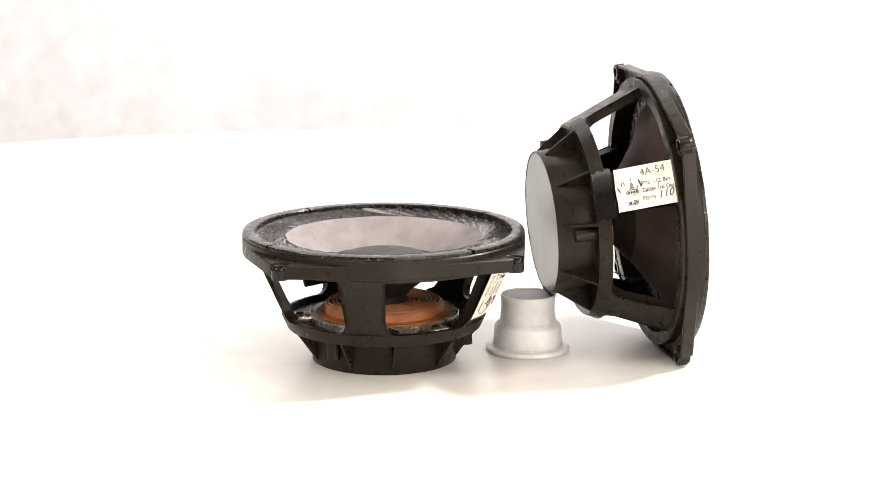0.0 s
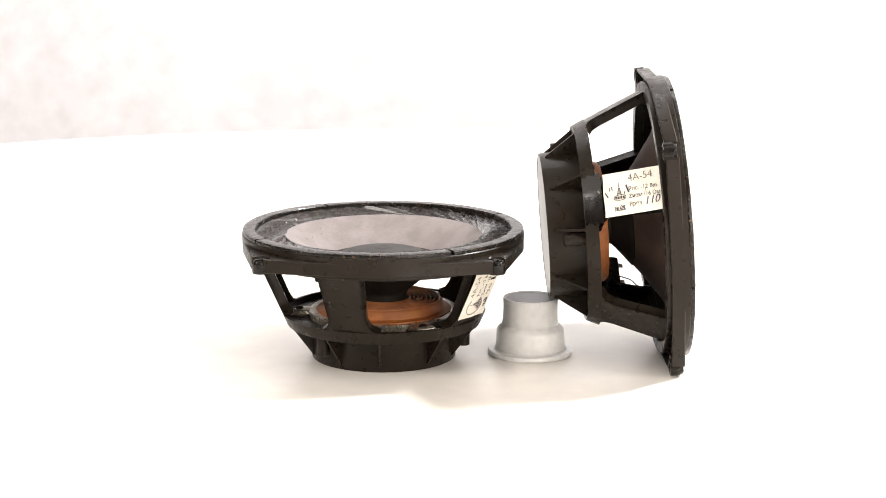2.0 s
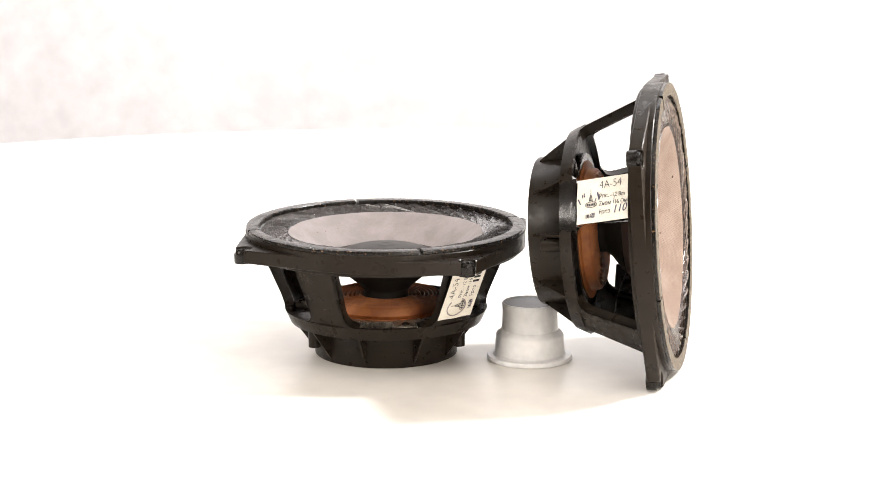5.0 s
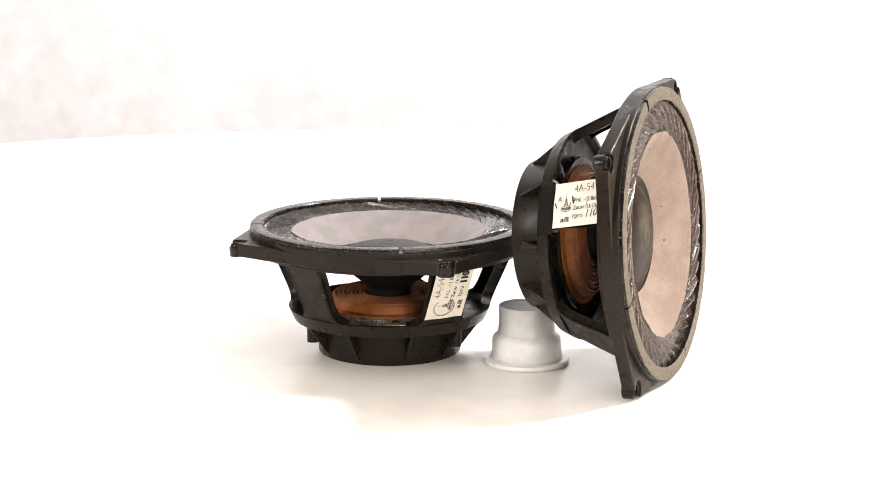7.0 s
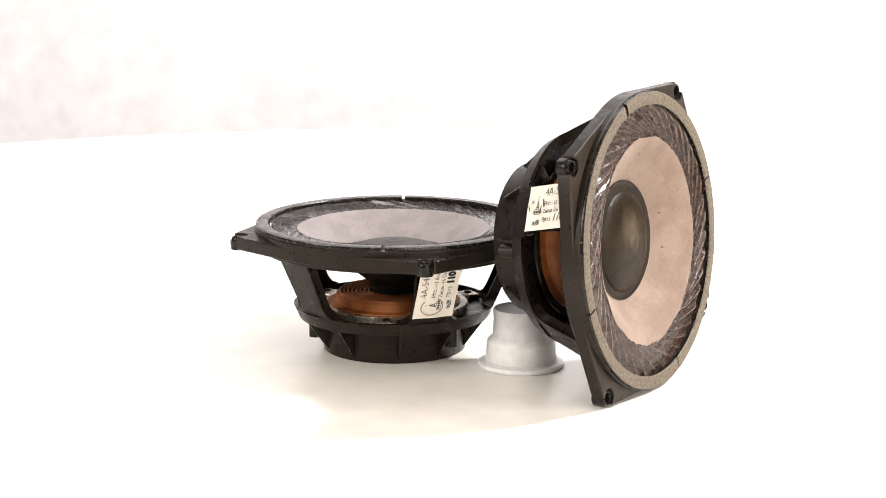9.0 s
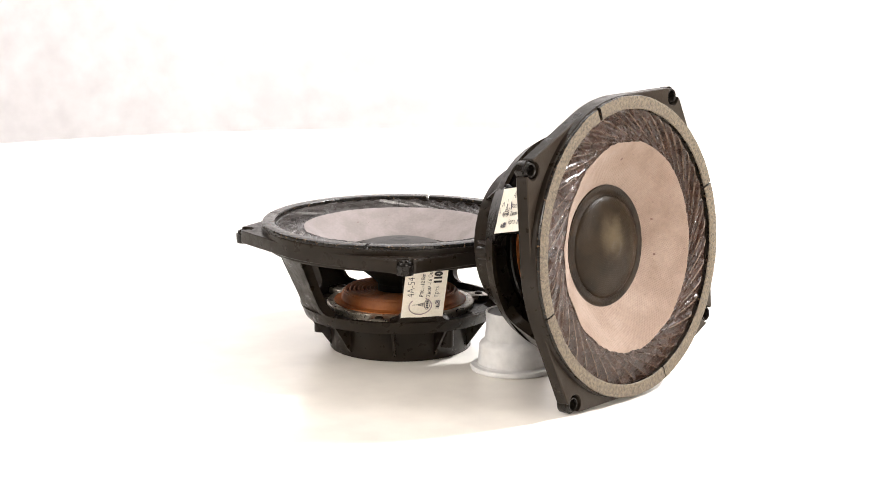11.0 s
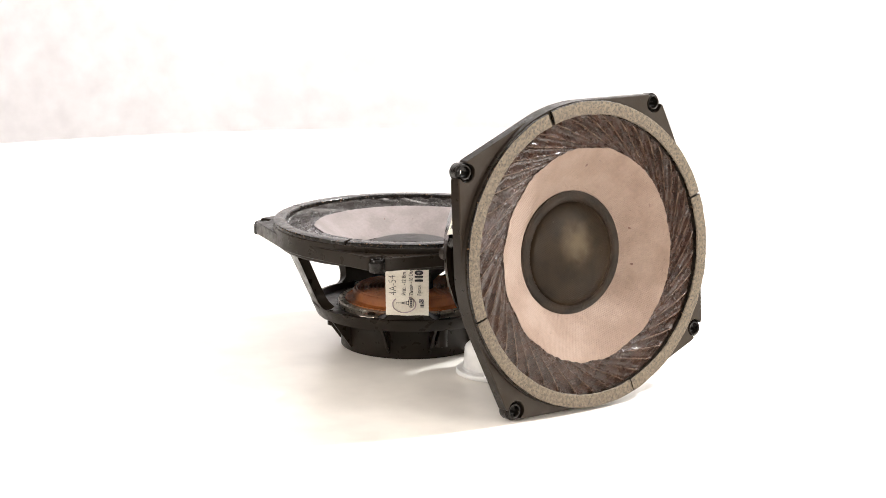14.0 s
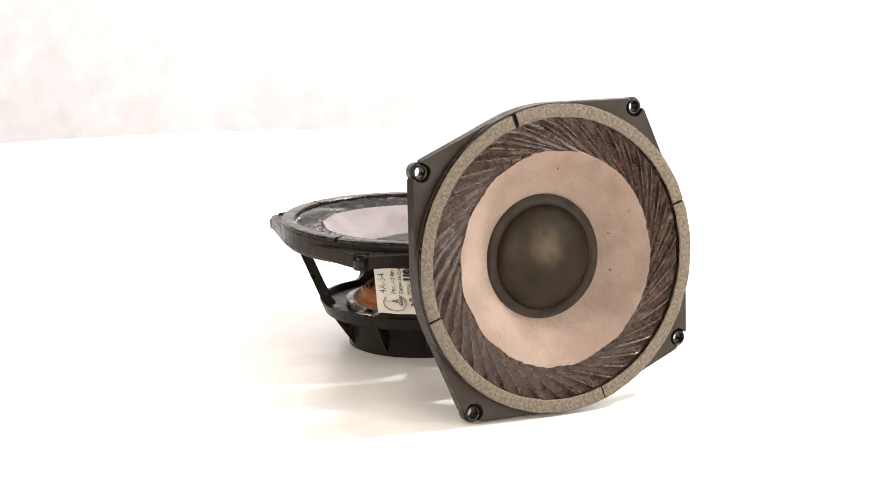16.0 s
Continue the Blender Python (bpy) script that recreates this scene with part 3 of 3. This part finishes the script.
    term = part("terminal_strip", box(0.0024, 0.0270, 0.0165, pose(0.0735, 0, 0.0490, 0, 22, 0), 0.0008, 1), BLACK, sp)
    term.matrix_local = pose(0, 0, 0, 0, 0, 261)
    for dy in (-0.009, 0.0, 0.009):
        st = lathe([(0, 0.0), (0.0022, 0.0), (0.0022, 0.0022), (0.0012, 0.0028), (0, 0.0028)], 14, closed=False)
        ob = part("stud", st, BLACK, term)
        ob.matrix_local = pose(0.0724, dy, 0.0492, 0, -68, 0)
    for dy in (-0.0075, 0.0065):
        tag = part("solder_tag", join(box(0.0100, 0.0036, 0.0006, pose(0.0040, 0, 0), 0.0002, 1), box(0.0006, 0.0036, 0.0040, pose(-0.0008, 0, 0.0018), 0.0002, 1)), STEEL, term, "tinned solder tag")
        tag.matrix_local = pose(0.0765, dy, 0.0560, 0, 18, 0)
    part("lead_wire", tube([polar(0.0715, 258, 0.052), polar(0.060, 245, 0.062), polar(0.054, 228, 0.066), polar(0.050, 215, 0.0735)], 0.0005, 6), BLACK, sp)
    part("lead_wire", tube([polar(0.0715, 268, 0.050), polar(0.066, 240, 0.045), polar(0.070, 212, 0.050), polar(0.077, 198, 0.066), polar(0.070, 199, 0.080), polar(0.060, 205, 0.0805)], 0.0005, 6), BLACK, sp)
    label_parts(sp, lying)
    for r, a, size in MARKS[lying]:
        st = lathe([(0, 0.0), (1.0, 0.0), (0.9, 0.1), (0, 0.12)], 12, closed=False)
        zc = 0.0845 + (r - 0.06) * (0.667 if r > 0.06 else 0.680) - (0.0018 * (r - 0.0385) / 0.031 if lying else 0)
        bmesh.ops.transform(st, verts=st.verts, matrix=Matrix.Translation(polar(r, a, zc + 0.0001)) @ pose(0, 0, 0, 0, 0, a) @ pose(0, 0, 0, 0, -31.8, 37 * r * 1000) @ Matrix.Diagonal((size, size * 0.65, 0.0004, 1)))
        part("stain", st, STAIN, sp, "brown fleck")
    return sp


MARKS = {True: ((0.0571, 302, 0.0008), (0.0608, 276, 0.0010), (0.0566, 280, 0.0008), (0.0562, 293, 0.0007)),
         False: ((0.0622, 328, 0.0016), (0.0576, 27.7, 0.0012), (0.0478, 317, 0.0010), (0.0488, 288, 0.0011), (0.0508, 36, 0.0006), (0.0652, 260, 0.0007))}
LUGS = (74, 195, 315)
lying_speaker = loudspeaker("old black loudspeaker lying on its back, grey cone upward", True, -105.0)
leaning_speaker = loudspeaker("old black loudspeaker propped upright against a small plastic adapter", False, 51.9)


# ---------------------------------------------------------------- stepped adapter
def adapter():
    ob = tagged(new("stepped_adapter"), "small stepped silver-grey plastic adapter with a wide brim", "plastic adapter")

    def wavy(r, z, a):
        if z > 0.040:
            z += 0.0003 * noise.noise(Vector((math.cos(radians(a)) * 4, math.sin(radians(a)) * 4, 0)))
        return r, z
    part("sleeve", lathe([(0.0196, 0.0010), (0.0186, 0.0220), (0.0186, 0.0408), (0.0190, 0.0415), (0.0197, 0.0414), (0.0201, 0.0406), (0.0199, 0.0380), (0.0196, 0.0340), (0.0202, 0.0235), (0.0204, 0.0222), (0.0236, 0.0192), (0.0243, 0.0176), (0.0251, 0.0040), (0.0244, 0.0010)],
                         96, wave=wavy), ADAPTER, ob)
    # Added disc: its grey paints the sleeve's shaded inside.
    part("bore_shade_disc", lathe([(0.0, 0.0406), (0.0184, 0.0406), (0.0184, 0.0390), (0.0, 0.0390)], 64, closed=False), BORE_SHADE, ob, "added grey disc for the shade inside the sleeve")
    part("brim", lathe([(0.0240, 0.0), (0.0296, 0.0), (0.0304, 0.0008), (0.0304, 0.0024), (0.0297, 0.0034), (0.0262, 0.0036), (0.0250, 0.0048), (0.0240, 0.0048)], 96), ADAPTER, ob)
    return ob


cap_thing = adapter()


# ---------------------------------------------------------------- the slow turn of the three things
def turn_at(t):
    return -4.5873 * t + 0.01007 * (t - 8) ** 2


LYING = pose(-0.0431, -0.0063, 0.0001, 0, 0, 233.32)
LEANING = Matrix(((-0.15645, 0.09813, 0.98280, 0.0695), (0.53616, -0.82724, 0.16795, 0.0116), (0.82949, 0.55322, 0.07680, 0.0941), (0, 0, 0, 1)))
STANDING = pose(0.0606, 0.0130, 0.0002)


def motions():
    for thing, start in ((lying_speaker, LYING), (leaning_speaker, LEANING), (cap_thing, STANDING)):
        walk(thing, [(k * 0.5, pose(0, 0, 0, 0, 0, turn_at(k * 0.5)) @ start) for k in range(33)])


motions()
